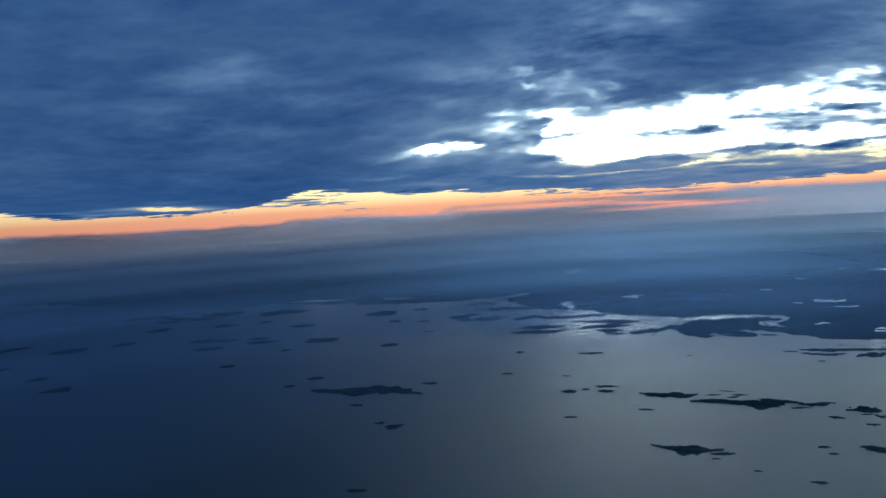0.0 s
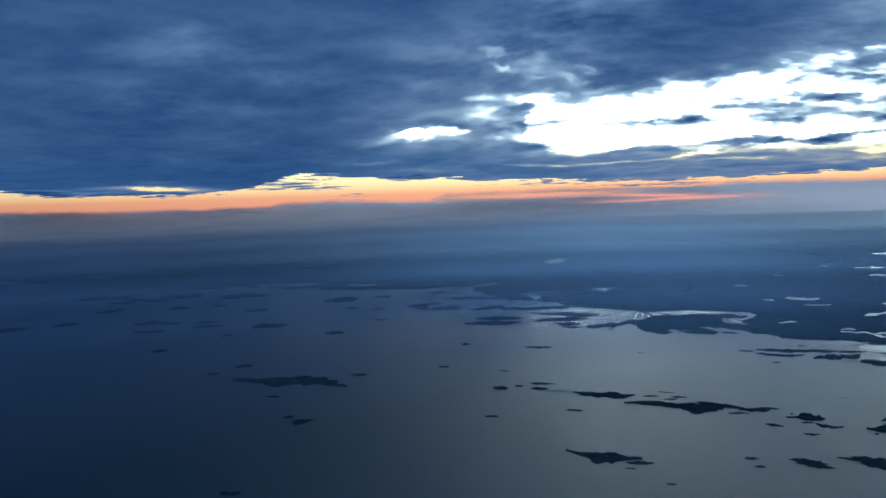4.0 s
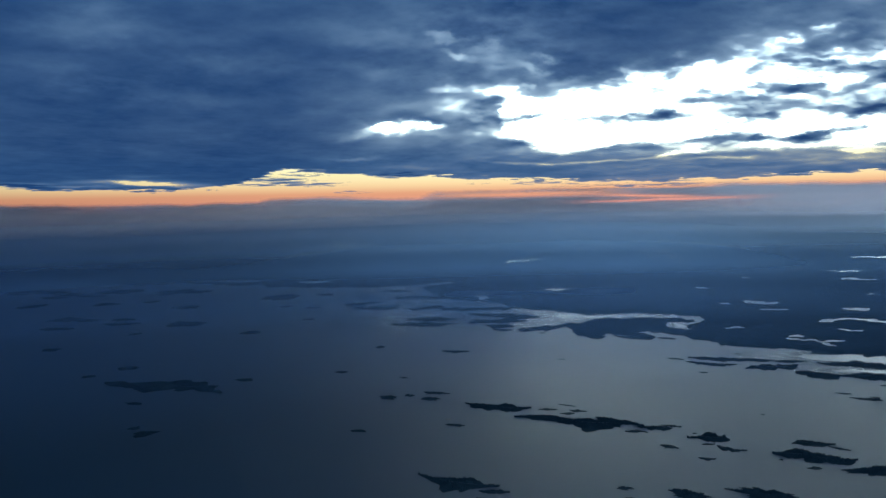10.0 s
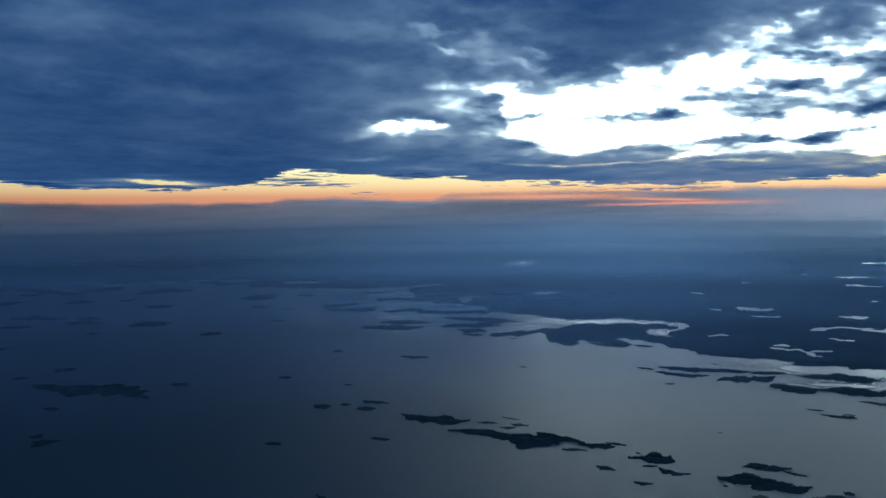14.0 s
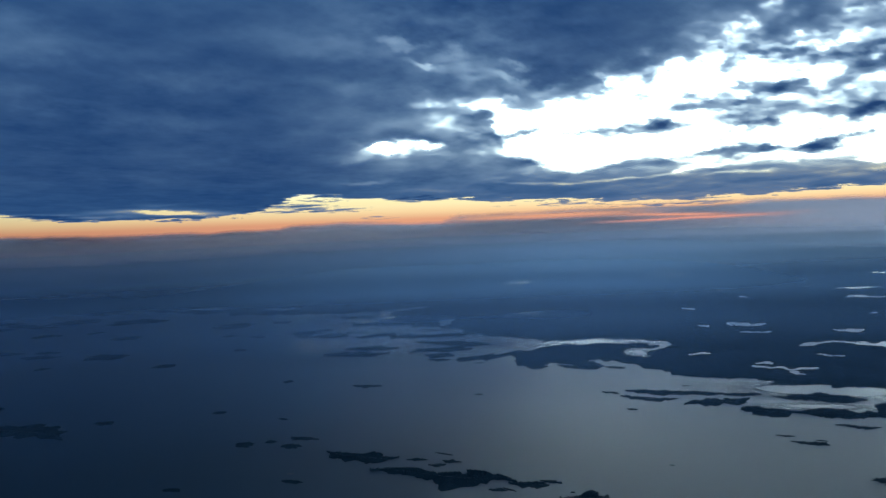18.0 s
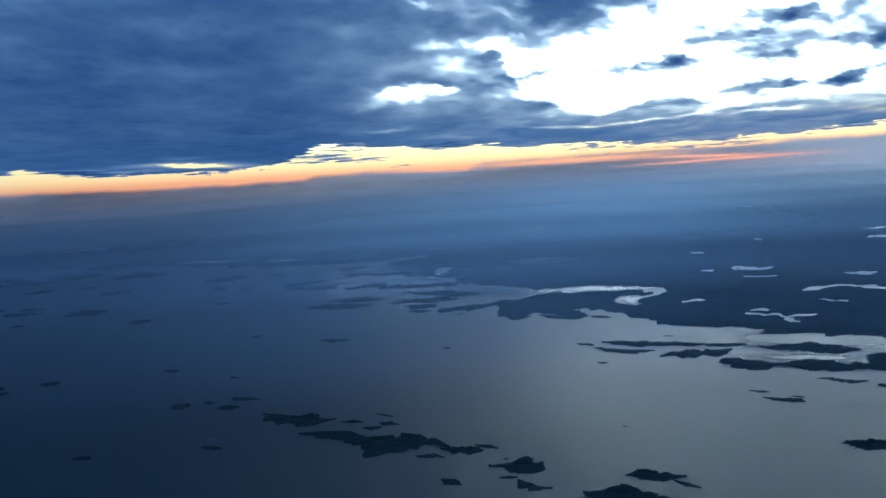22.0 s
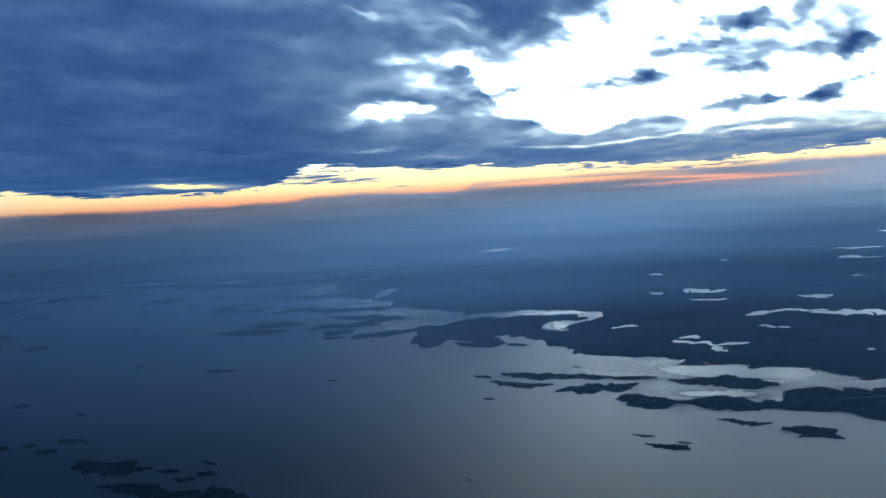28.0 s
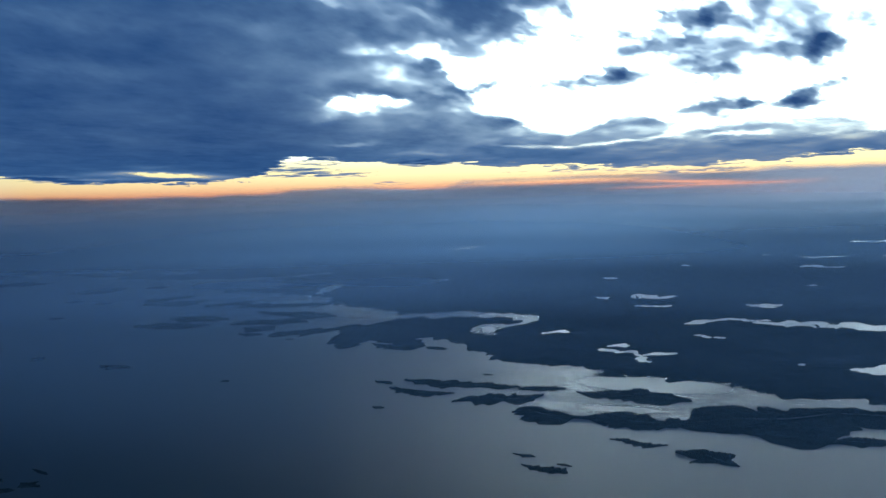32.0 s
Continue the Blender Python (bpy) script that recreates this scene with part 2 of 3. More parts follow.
# the bright gap lies between an upper and a lower edge: bearings, heights
GAP_TOP = ((-3.0, -1.9, -0.4, 1.4, 3.2, 5.7, 7.9, 10.0, 12.1, 13.8, 15.2, 16.8, 19.4, 21.9, 24.5, 30),
           (7.6, 7.6, 7.55, 7.5, 7.1, 7.2, 7.45, 7.8, 8.25, 8.95, 9.56, 9.69, 9.35, 9.3, 9.4, 9.6))
GAP_FOOT = ((-3.0, -1.5, 0.3, 1.6, 3.0, 4.2, 6.0, 7.8, 9.2, 11.3, 12.5, 14.4, 16.1, 19.3, 24.5),
            (8.21, 8.1, 7.4, 6.2, 4.3, 3.45, 3.03, 3.43, 3.91, 4.11, 3.21, 2.96, 2.96, 3.05, 2.98))
# where the layer ends, over the open evening sky
DECK_END = ((-29.1, -27.3, -25.1, -16.5, -15.3, -14.1, -13.0, -11.7, -9.7, -7.6, -5.4, -1.7, 1.2, 3.8, 9.2, 12.7, 16.1, 19.3, 24.5),
            (1.68, 1.35, 1.15, 1.07, 1.23, 1.5, 1.92, 2.22, 2.16, 1.97, 1.81, 1.68, 1.38, 1.35, 1.12, 1.01, 1.04, 1.21, 1.41))
# bearing, height, half width, half height, slope, how much
BANKS = [
    (1.0, 6.66, 1.46, 0.36, -0.08, 0.75), (5.0, 5.56, 7.17, 0.34, -0.02, 1.45), (10.3, 5.50, 2.27, 0.42, -0.01, 1.10), (11.8, 5.85, 0.69, 0.60, -0.05, 1.45),
    (15.1, 6.84, 1.60, 0.75, 0.04, 1.30), (13.1, 6.96, 1.70, 0.35, -0.16, 0.80), (17.3, 7.31, 0.98, 1.62, 0.55, 0.90), (18.9, 7.52, 1.60, 1.00, 0.44, 0.75),
    (22.5, 5.8, 4.5, 0.62, -0.02, 1.70), (23.1, 7.70, 3.4, 0.9, -0.11, 1.65), (20.6, 6.99, 2.18, 0.36, 0.03, 0.80), (10.0, 6.54, 0.49, 0.18, -0.05, 0.70),
    (18.6, 3.76, 4.6, 0.3, 0.045, 2.4), (3.3, 3.84, 1.64, 0.25, -0.01, 0.80), (28.0, 7.7, 3.2, 0.9, 0.1, 1.2), (22.4, 4.81, 2.73, 0.26, 0.04, 0.45),
]
BARS = [
    (-11.2, 1.36, 2.5, 0.16, -0.02, 1.3), (-11.6, 1.69, 2.0, 0.09, -0.02, 1.0), (-10.4, 1.98, 1.6, 0.06, -0.02, 0.8), (-4.3, 1.74, 1.65, 0.15, -0.02, 0.90), (-6.9, 0.67, 1.03, 0.09, -0.02, 0.70),
    (-27.3, 1.42, 1.51, 0.13, -0.04, 0.80), (12.0, 0.78, 3.46, 0.12, 0.00, 0.60), (5.6, 1.04, 3.61, 0.11, -0.01, 0.50),
]
RENTS = [
    (-5.6, 4.98, 1.0, 0.36, 0.03, 1.8), (-3.4, 5.28, 1.6, 0.24, 0.06, 1.3), (-7.5, 4.52, 1.0, 0.2, 0.03, 0.6), (-3.7, 11.40, 1.38, 0.28, -0.26, 0.50),
    (-3.5, 10.24, 1.02, 0.28, -0.31, 0.60), (-2.4, 8.27, 1.28, 0.29, -0.12, 0.25), (-2.1, 6.82, 1.10, 0.40, -0.03, 0.50), (-0.8, 10.94, 0.80, 0.45, -0.22, 0.55),
    (-0.7, 9.43, 1.02, 0.32, -0.13, 0.35), (3.3, 9.78, 0.58, 0.25, -0.04, 0.65), (2.1, 8.77, 0.87, 0.35, -0.43, 0.5), (4.5, 8.11, 1.23, 0.28, -0.04, 0.45),
    (2.4, 4.7, 1.2, 0.35, 0.0, 0.8), (20.5, 11.30, 0.8, 0.35, -0.11, 0.8), (17.9, 10.85, 0.7, 0.3, 0.11, 0.8), (24.3, 10.94, 0.8, 0.6, -0.12, 0.8),
]
SLITS = [
    (-7.2, 3.02, 1.39, 0.11, -0.02, 0.70), (4.2, 2.50, 2.54, 0.11, -0.06, 0.80), (8.7, 2.50, 2.13, 0.09, 0.02, 0.80), (13.0, 2.77, 1.54, 0.12, 0.11, 0.90),
    (23.6, 2.76, 1.34, 0.12, -0.03, 0.80), (16.1, 2.54, 1.99, 0.10, 0.01, 0.60), (-19.9, 1.50, 3.34, 0.15, -0.04, 2.2), (-3.9, 2.28, 2.21, 0.11, -0.02, 0.40),
    (-20.2, 1.96, 1.33, 0.09, -0.02, 0.45), (-24.2, 1.36, 2.2, 0.06, -0.02, 1.2), (-26.5, 1.62, 1.6, 0.05, -0.04, 0.8), (21.9, 9.10, 1.83, 0.3, -0.10, 0.45), (21.3, 10.00, 1.23, 0.25, -0.21, 0.4),
    (9.2, 3.84, 2.12, 0.14, 0.06, 0.30),
]
VEILS = [
    (-25.3, 11.26, 4.32, 0.77, 0.01, 0.45), (-28.0, 12.20, 2.08, 0.69, 0.07, 0.35), (-17.6, 9.38, 4.42, 0.48, 0.02, 0.30), (-22.0, 7.60, 3.88, 0.41, -0.08, 0.25),
    (-27.0, 8.12, 2.72, 0.52, 0.04, 0.20), (-18.4, 6.89, 2.37, 0.35, 0.01, 0.22), (-10.2, 11.52, 4.29, 0.62, -0.09, 0.30), (-8.1, 9.07, 2.89, 0.71, -0.11, 0.30),
]
# thick in the west, thinner towards the glow in the north-east
full = 1.85 - 0.3 * step(-16, -4, az) - 0.42 * step(-12, 2, az) * (1 - step(6.5, 9, lift)) - 0.34 * step(2, 12, az) * (1 - step(2, 6, lift)) - 0.1 * step(12, 20, az) * step(8, 10, lift)
solid = step(2, 6, az) * (1 - step(12, 15, az)) * step(7.8, 9.3, lift)
full = full + 0.25 * solid
grain = grain * (1 - 0.4 * solid)
room = np.minimum((np.interp(waz, *GAP_TOP) - wlift) / np.interp(az, (5, 15), (0.85, 1.7)), (wlift - np.interp(waz, *GAP_FOOT)) / 0.6) - 0.6 * np.maximum(-1.5 - waz, 0)
room = room + 0.75 * fbm(U / 1.3 + 21, V / 0.5 + 4, 5, 0.62) * step(0, 3, az) * step(4.5, 6.5, lift)
thick = np.where(room > -0.4, np.interp(room, (-0.4, 0.0, 0.5, 1.2), (0.85, 0.34, -0.02, -0.22)), full + (0.85 - full) * np.exp((room + 0.4) / 0.6))
for p in BANKS:
    thick = thick + 0.8 * p[5] * spot(*p[:5]) * (1 + 1.3 * grain)
for p in RENTS + SLITS + VEILS:
    thick = thick - p[5] * spot(*p[:5])
thick = thick + grain + 2.0 * np.maximum(fbm(U / 2.6 + 70, V / 0.9 + 33, 6, 0.62) - 0.06, 0) * step(10, 17, az) * step(0.0, 0.5, room)
end = lift - np.interp(az, *DECK_END) + 0.34 * fbm(U / 1.3 + 60, lift / 0.11, 5, 0.6)
thick = thick - (thick + 0.3) * step(-0.1, 0.06, -end)
for p in BARS:
    thick = thick + p[5] * spot(*p[:5]) * (1 + 2.2 * fbm(U / 0.9 + 12, lift / 0.07, 4))
# unseen parts, added to steer light onto sea and haze: closed in the east, broken up overhead and behind the flight
thick = thick - 2.0 * np.maximum(np.maximum(step(44, 66, az), step(80, 115, -az)), 1 - step(-80, 0, north - np.interp(east, (-120, 0, 80, 140, 200), (190, 400, 360, 310, 140))))
thick = thick - 1.8 * step(18.5, 24, lift) * (1 - step(6, 13, np.abs(az + 5)))
# unseen cloud added in the east to dim the right-hand sea and haze
shut = step(29, 37, az) * (1 - step(110, 150, az)) * step(120, 260, dist) * (1 - step(1300, 1900, dist))
thick = thick + shut * (0.8 + 0.6 * fbm(U / 8 + 5, V / 3, 3))
deck_mesh = mesh_of("cloud_layer", np.stack([east, north, zs], -1).reshape(-1, 3), lattice(*az.shape), CLOUD, True)
deck_mesh.attributes.new("thickness", "FLOAT", "POINT").data.foreach_set("value", thick.ravel().astype(np.float32))
tagged(new("cloud_layer", deck_mesh), "broken layer of dark blue-grey evening cloud with a bright gap", "clouds", kind="structure")

# ---- haze low over sea and land, imitated by upright see-through sheets ----


def haze_sheet(far, dense, mat, bearings, low, top, soft, fade, label, cuts=()):
    """An upright sheet on an arc round the flight, in place of haze. dense: how much it hides; low: where it is full;
    top and fade: functions of the bearing;
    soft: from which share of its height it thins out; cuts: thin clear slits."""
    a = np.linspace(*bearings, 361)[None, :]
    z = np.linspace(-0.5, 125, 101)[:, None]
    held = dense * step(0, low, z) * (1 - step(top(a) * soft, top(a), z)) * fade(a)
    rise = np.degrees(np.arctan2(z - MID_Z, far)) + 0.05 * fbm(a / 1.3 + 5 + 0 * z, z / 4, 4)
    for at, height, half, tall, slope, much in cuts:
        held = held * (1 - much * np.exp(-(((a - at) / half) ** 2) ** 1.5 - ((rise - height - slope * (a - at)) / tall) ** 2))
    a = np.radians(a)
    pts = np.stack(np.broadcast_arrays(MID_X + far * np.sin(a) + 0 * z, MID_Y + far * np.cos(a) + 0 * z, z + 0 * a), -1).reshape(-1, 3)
    me = mesh_of("haze_sheet", pts, lattice(101, 361), mat, True)
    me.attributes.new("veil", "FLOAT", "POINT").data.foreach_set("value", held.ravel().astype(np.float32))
    return tagged(new("haze_sheet", me), label, "haze", kind="structure")


# the uneven top of the farthest haze sheet: bearings, heights in degrees; the glowing sky shows through thin slits in
# it
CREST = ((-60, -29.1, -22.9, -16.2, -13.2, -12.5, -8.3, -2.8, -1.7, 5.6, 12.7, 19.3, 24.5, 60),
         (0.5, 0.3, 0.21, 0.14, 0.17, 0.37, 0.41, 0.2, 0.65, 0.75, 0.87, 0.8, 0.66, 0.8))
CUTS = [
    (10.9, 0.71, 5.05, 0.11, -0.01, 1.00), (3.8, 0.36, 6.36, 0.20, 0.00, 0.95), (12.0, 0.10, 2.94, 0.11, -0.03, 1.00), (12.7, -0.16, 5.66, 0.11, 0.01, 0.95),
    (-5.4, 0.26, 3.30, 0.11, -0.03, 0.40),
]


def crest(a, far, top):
    """Top of a haze sheet: its own height, or the far crest seen in line with it, if that is lower."""
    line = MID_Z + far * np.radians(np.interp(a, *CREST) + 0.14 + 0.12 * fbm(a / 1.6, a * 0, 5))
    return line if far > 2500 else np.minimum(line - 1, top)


# distance, how much it hides, top, share of its height that is full, colour: the haze's tint is put into each sheet
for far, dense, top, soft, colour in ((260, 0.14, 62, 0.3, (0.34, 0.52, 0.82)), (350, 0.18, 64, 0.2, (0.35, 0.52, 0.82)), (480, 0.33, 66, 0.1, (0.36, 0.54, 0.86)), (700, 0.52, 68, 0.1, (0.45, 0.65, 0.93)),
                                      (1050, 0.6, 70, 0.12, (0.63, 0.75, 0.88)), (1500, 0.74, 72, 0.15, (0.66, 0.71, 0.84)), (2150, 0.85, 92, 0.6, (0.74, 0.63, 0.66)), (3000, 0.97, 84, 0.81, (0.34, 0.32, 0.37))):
    haze_sheet(far, dense, make_haze("haze", colour), (-72, 72), 1 if far > 2500 else 26 if far < 400 else 20, lambda a: crest(a, far, top), soft, lambda a: (1 - step(62, 72, np.abs(a))) * ((1 - (0.75 * step(4, 24, a) if far < 2500 else 0)) if far > 2000 else (0.65 if far < 400 else 0.8 if far < 800 else 1.15) + (0.65 if far < 400 else 0.5 if far < 800 else 0.2) * step(-22, -4, a) - (0.7 if far < 1400 else 0.5) * step(4, 24, a)), "upright see-through sheet standing in for evening haze over the far land", CUTS if far > 2000 else ())

# ---- mainland ----
# the coast from the far north-west to the east, each point east and north
NORTH_COAST = [(-5000, 1900), (-2200, 1500), (-1100, 1330), (-700, 1200), (-520, 1090), (-400, 1010), (-300, 945), (-215, 915), (-150, 890), (-85, 848), (-33, 830), (0, 826), (30, 828), (44, 836),
               (56, 800), (58, 765), (80, 715), (112, 692), (118, 668), (136, 645), (152, 628), (166, 610), (161, 590), (150, 582), (148, 566), (147, 540)]
EAST_COAST = [(155, 524), (162, 540), (168, 532), (178, 518), (184, 526), (180, 538), (191, 540), (195, 526), (203, 513), (209, 505), (211, 493), (221, 485), (240, 478), (254, 472), (256, 463), (262, 457),
              (272, 456), (278.5, 456.5), (281, 449), (284, 440), (296, 433), (312, 425.5), (360, 407), (480, 380), (900, 250), (3000, -300)]
COAST = NORTH_COAST + EAST_COAST


def inside(px, py, ring):
    hit = np.zeros(px.shape, bool)
    for (x0, y0), (x1, y1) in zip(ring, ring[1:] + ring[:1]):
        cross = ((y0 > py) != (y1 > py)) & (px < (x1 - x0) * (py - y0) / ((y1 - y0) or 1e-9) + x0)
        hit ^= cross
    return hit


def along(px, py, line):
    """Distance to a line of points."""
    best = np.full(px.shape, 1e9)
    for (x0, y0), (x1, y1) in zip(line, line[1:]):
        dx, dy = x1 - x0, y1 - y0
        t = np.clip(((px - x0) * dx + (py - y0) * dy) / (dx * dx + dy * dy), 0, 1)
        best = np.minimum(best, np.hypot(px - x0 - t * dx, py - y0 - t * dy))
    return best


lx, ly = fan(300.0, 4850.0, 620, -58, 46, 1151)
reach = np.hypot(lx - 110, ly - 100)
jag = reach / 140
nx = lx + jag * 1.0 * fbm(lx / (jag * 3.0), ly / (jag * 4.5), 5)
ny = ly + jag * 1.6 * fbm(lx / (jag * 3.0) + 31, ly / (jag * 4.5) + 7, 5)
nx = nx + 1.5 * jag * fbm(lx / (jag * 1.2), ly / (jag * 3.0), 5, 0.6)
ny = ny + 3.0 * jag * fbm(lx / (jag * 1.3) + 8, ly / (jag * 4.0) + 3, 5)
land = along(nx, ny, COAST) * np.where(inside(nx, ny, COAST + [(3000, 6000), (-5000, 6000)]), 1, -1)


def bay(half, *line):
    """Open water of that half width along a line, inside the land."""
    global land
    land = np.minimum(land, along(nx, ny, line) - half)


def cape(half, *line):
    """A tongue of land of that half width along a line."""
    global land
    land = np.maximum(land, half - along(nx, ny, line))


LAKES = []


def lake(x, y, length, width, turn=0.0, mat=None):
    """A forest lake; those in the east are narrow."""
    global land
    length, width = (0.9 * length, 0.72 * width) if x > 285 else (length, width)
    c, s = math.cos(radians(turn)), math.sin(radians(turn))
    by = np.hypot(lx - x, ly - y) < 1.2 * max(length, width) + 8 * math.hypot(x - 110, y - 100) / 140
    px, py = 0.5 * (lx[by] + nx[by]) - x, 0.5 * (ly[by] + ny[by]) - y
    u, v = px * c + py * s, py * c - px * s
    q = np.sqrt((u / (length / 2)) ** 2 + (v / (width / 2)) ** 2)
    q = q + 0.03 + 1.2 * fbm(u / (0.26 * length) + x, v / (0.4 * width) + y, 4)
    land[by] = np.minimum(land[by], (q - 1) * min(length, width) / 2)
    LAKES.append(1)
    u, v = np.cos(np.linspace(0, 2 * math.pi, 33)[:-1]), np.sin(np.linspace(0, 2 * math.pi, 33)[:-1])
    grow = 1.5 + 6 / length
    u, v = u * length / 2 * grow, v * width / 2 * grow
    pts = np.stack([u * c - v * s, u * s + v * c, 0 * u], -1)
    me = mesh_of("lake", np.concatenate([pts, [(0, 0, 0)]]), [(i, (i + 1) % 32, 32) for i in range(32)], mat or (FAR_LAKE if y > 840 else LAKE))
    pool = tagged(new("water_%d" % len(LAKES), me), "small calm forest lake mirroring the evening sky", "lake", kind="structure")
    pool.location = (x, y, 0.18)


def tarn(half, *line):
    """A long narrow lake of that half width along a line."""
    global land
    (x0, y0), (x1, y1) = line[0], line[-1]
    x, y = np.mean(line, 0)
    by = np.hypot(lx - x, ly - y) < math.hypot(x1 - x0, y1 - y0) + 30
    px, py = 0.4 * lx[by] + 0.6 * nx[by], 0.4 * ly[by] + 0.6 * ny[by]
    land[by] = np.minimum(land[by], along(px, py, line) - half * (1 + 1.3 * fbm(px / 4 + x, py / 5 + y, 3)))
    LAKES.append(1)
    a = np.linspace(0, 2 * math.pi, 33)[:-1]
    run = math.hypot(x1 - x0, y1 - y0) / 2 + 3 * half + 2
    c, s = (x1 - x0) / math.hypot(x1 - x0, y1 - y0), (y1 - y0) / math.hypot(x1 - x0, y1 - y0)
    u, v = run * np.cos(a), (4 * half + 4) * np.sin(a)
    pts = np.stack([u * c - v * s, u * s + v * c, 0 * u], -1)
    me = mesh_of("lake", np.concatenate([pts, [(0, 0, 0)]]), [(i, (i + 1) % 32, 32) for i in range(32)], LAKE)
    pool = tagged(new("water_%d" % len(LAKES), me), "narrow calm forest lake mirroring the evening sky", "lake", kind="structure")
    pool.location = (x, y, 0.184 + 0.004 * (len(LAKES) % 5))


cape(9.0, (42, 742), (56, 738), (90, 720))
cape(8.5, (54, 669), (80, 660), (112, 660))
cape(5.0, (149, 560), (150, 540), (155, 528))
cape(6.0, (120, 557), (130, 562), (150, 573))
bay(7.0, (36, 696), (70, 694), (106, 682))
bay(6.5, (36, 765), (46, 800), (50, 836), (74, 850))
bay(7.5, (146, 612), (168, 604), (182, 605), (197, 609), (212, 604))
bay(4.5, (212, 606), (222, 598), (223, 590))
bay(2.4, (223, 590), (220, 577), (212, 574))
bay(4.2, (208, 574), (205, 566), (204, 556))
bay(2.2, (204, 556), (208, 545))
lake(101, 736, 13, 42, 0)
lake(234, 550, 12, 7, -6)
tarn(1.6, (249.5, 508.5), (254.6, 504), (262, 499.5), (271.5, 500.5))
lake(256, 516, 5, 6, -30)
lake(260.5, 490.5, 4.5, 7, 20)
lake(284.5, 662, 9, 22)
tarn(2.2, (286, 657), (291, 652.5), (298, 658))
tarn(1.6, (275, 621.5), (281, 622), (289.5, 621.5))
tarn(1.9, (292.3, 565.5), (296.3, 572.5), (305, 573.7))
tarn(1.3, (307, 575), (315, 574), (321, 571))
tarn(7.2, (328, 560), (345, 552), (362, 545.5), (392, 534))
tarn(2.6, (317.5, 564), (326, 557))
cape(1.6, (332, 552), (339, 547.5))
lake(335, 617.5, 17, 19, -28)
lake(330, 468, 20, 11, 10)
lake(308, 478, 2.5, 3)
tarn(0.9, (286.7, 535), (293.3, 532))
lake(447, 883, 25, 17, -18)
lake(417, 808, 14, 26, -25)
tarn(1.8, (420, 804), (436, 799))
lake(416, 920, 7, 12)
lake(496, 880, 13, 26, -20)
lake(338, 914, 6, 8)
lake(337, 840, 6, 7)
lake(380, 695, 6, 5)
lake(276, 762, 7, 9)
lake(264, 658, 7, 6)
lake(350, 1236, 38, 24)
lake(337, 1146, 34, 26, -20)
lake(334, 1050, 12, 18)
lake(163, 1114, 14, 58, -30, GLASSY_LAKE)
lake(275, 1326, 30, 40, -20)
lake(165, 772, 15, 20, -10)
lake(-110, 1570, 70, 24, -10)
lake(-127, 912, 50, 18, -10)
lake(-52, 884, 26, 22, -10)
lake(560, 1050, 50, 22, -20)
lake(640, 900, 60, 20, -20)

rise = 1 - np.exp(-np.maximum(land, 0) / (jag * 1.2))
rng = np.random.RandomState(3)
canopy = 0.55 + 0.35 * fbm(lx / 14, ly / 14, 3) + 0.3 * fbm(lx / 2.6, ly / 6, 3) + 0.06 * rng.rand(*lx.shape) + 0.9 * np.maximum(fbm(lx / 160, ly / 220, 3) + 0.2, 0) * step(0, 60, land)
lz = np.where(land > 0, 0.12 + rise * canopy, np.maximum(land * 0.3, -0.6))
quads = lattice(620, 1151)
keep = (land.ravel()[quads] > -0.8 * jag.ravel()[quads]).any(1)
quads = quads[keep]
used, quads = np.unique(quads, return_inverse=True)
points = np.stack([lx, ly, lz], -1).reshape(-1, 3)[used]
tagged(new("ground", mesh_of("ground", points, quads.reshape(-1, 4)[:, ::-1], FOREST_FLOOR)), "dark forested mainland with bays and small lakes", "land", kind="structure")


def calm(x, y, length, width, turn, mat=SHELTERED):
    """A reach of sheltered water, smoother than the open sea."""
    LAKES.append(1)
    k = np.linspace(0, 1, 9)[:, None]
    a = np.linspace(0, 2 * math.pi, 49)[None, :]
    c, s = math.cos(radians(turn)), math.sin(radians(turn))
    u, v = k * length / 2 * np.cos(a), k * width / 2 * np.sin(a)
    me = mesh_of("calm_water", np.stack([u * c - v * s, u * s + v * c, 0 * u], -1).reshape(-1, 3), lattice(9, 49)[:, ::-1], mat)
    me.attributes.new("veil", "FLOAT", "POINT").data.foreach_set("value", np.broadcast_to(0.7 * (1 - step(0.15, 1, k)), (9, 49)).ravel().astype(np.float32))
    tagged(new("water_%d" % len(LAKES), me), "sheltered calm water between the wooded shores", "sea", kind="structure").location = (x, y, 0.05 + 0.012 * (len(LAKES) % 9))


calm(180, 609, 130, 50, -4, INLET)
calm(258, 452, 130, 56, -20)
calm(207, 562, 14, 44, 0)
calm(246, 424, 64, 18, -14)
calm(66, 690, 90, 26, -6, INLET)
calm(54, 825, 50, 70, 20, INLET)
calm(50, 775, 120, 120, 10, STILL_INLET)
calm(72, 665, 250, 260, -10, INLET)

# ---- trees and islands ----


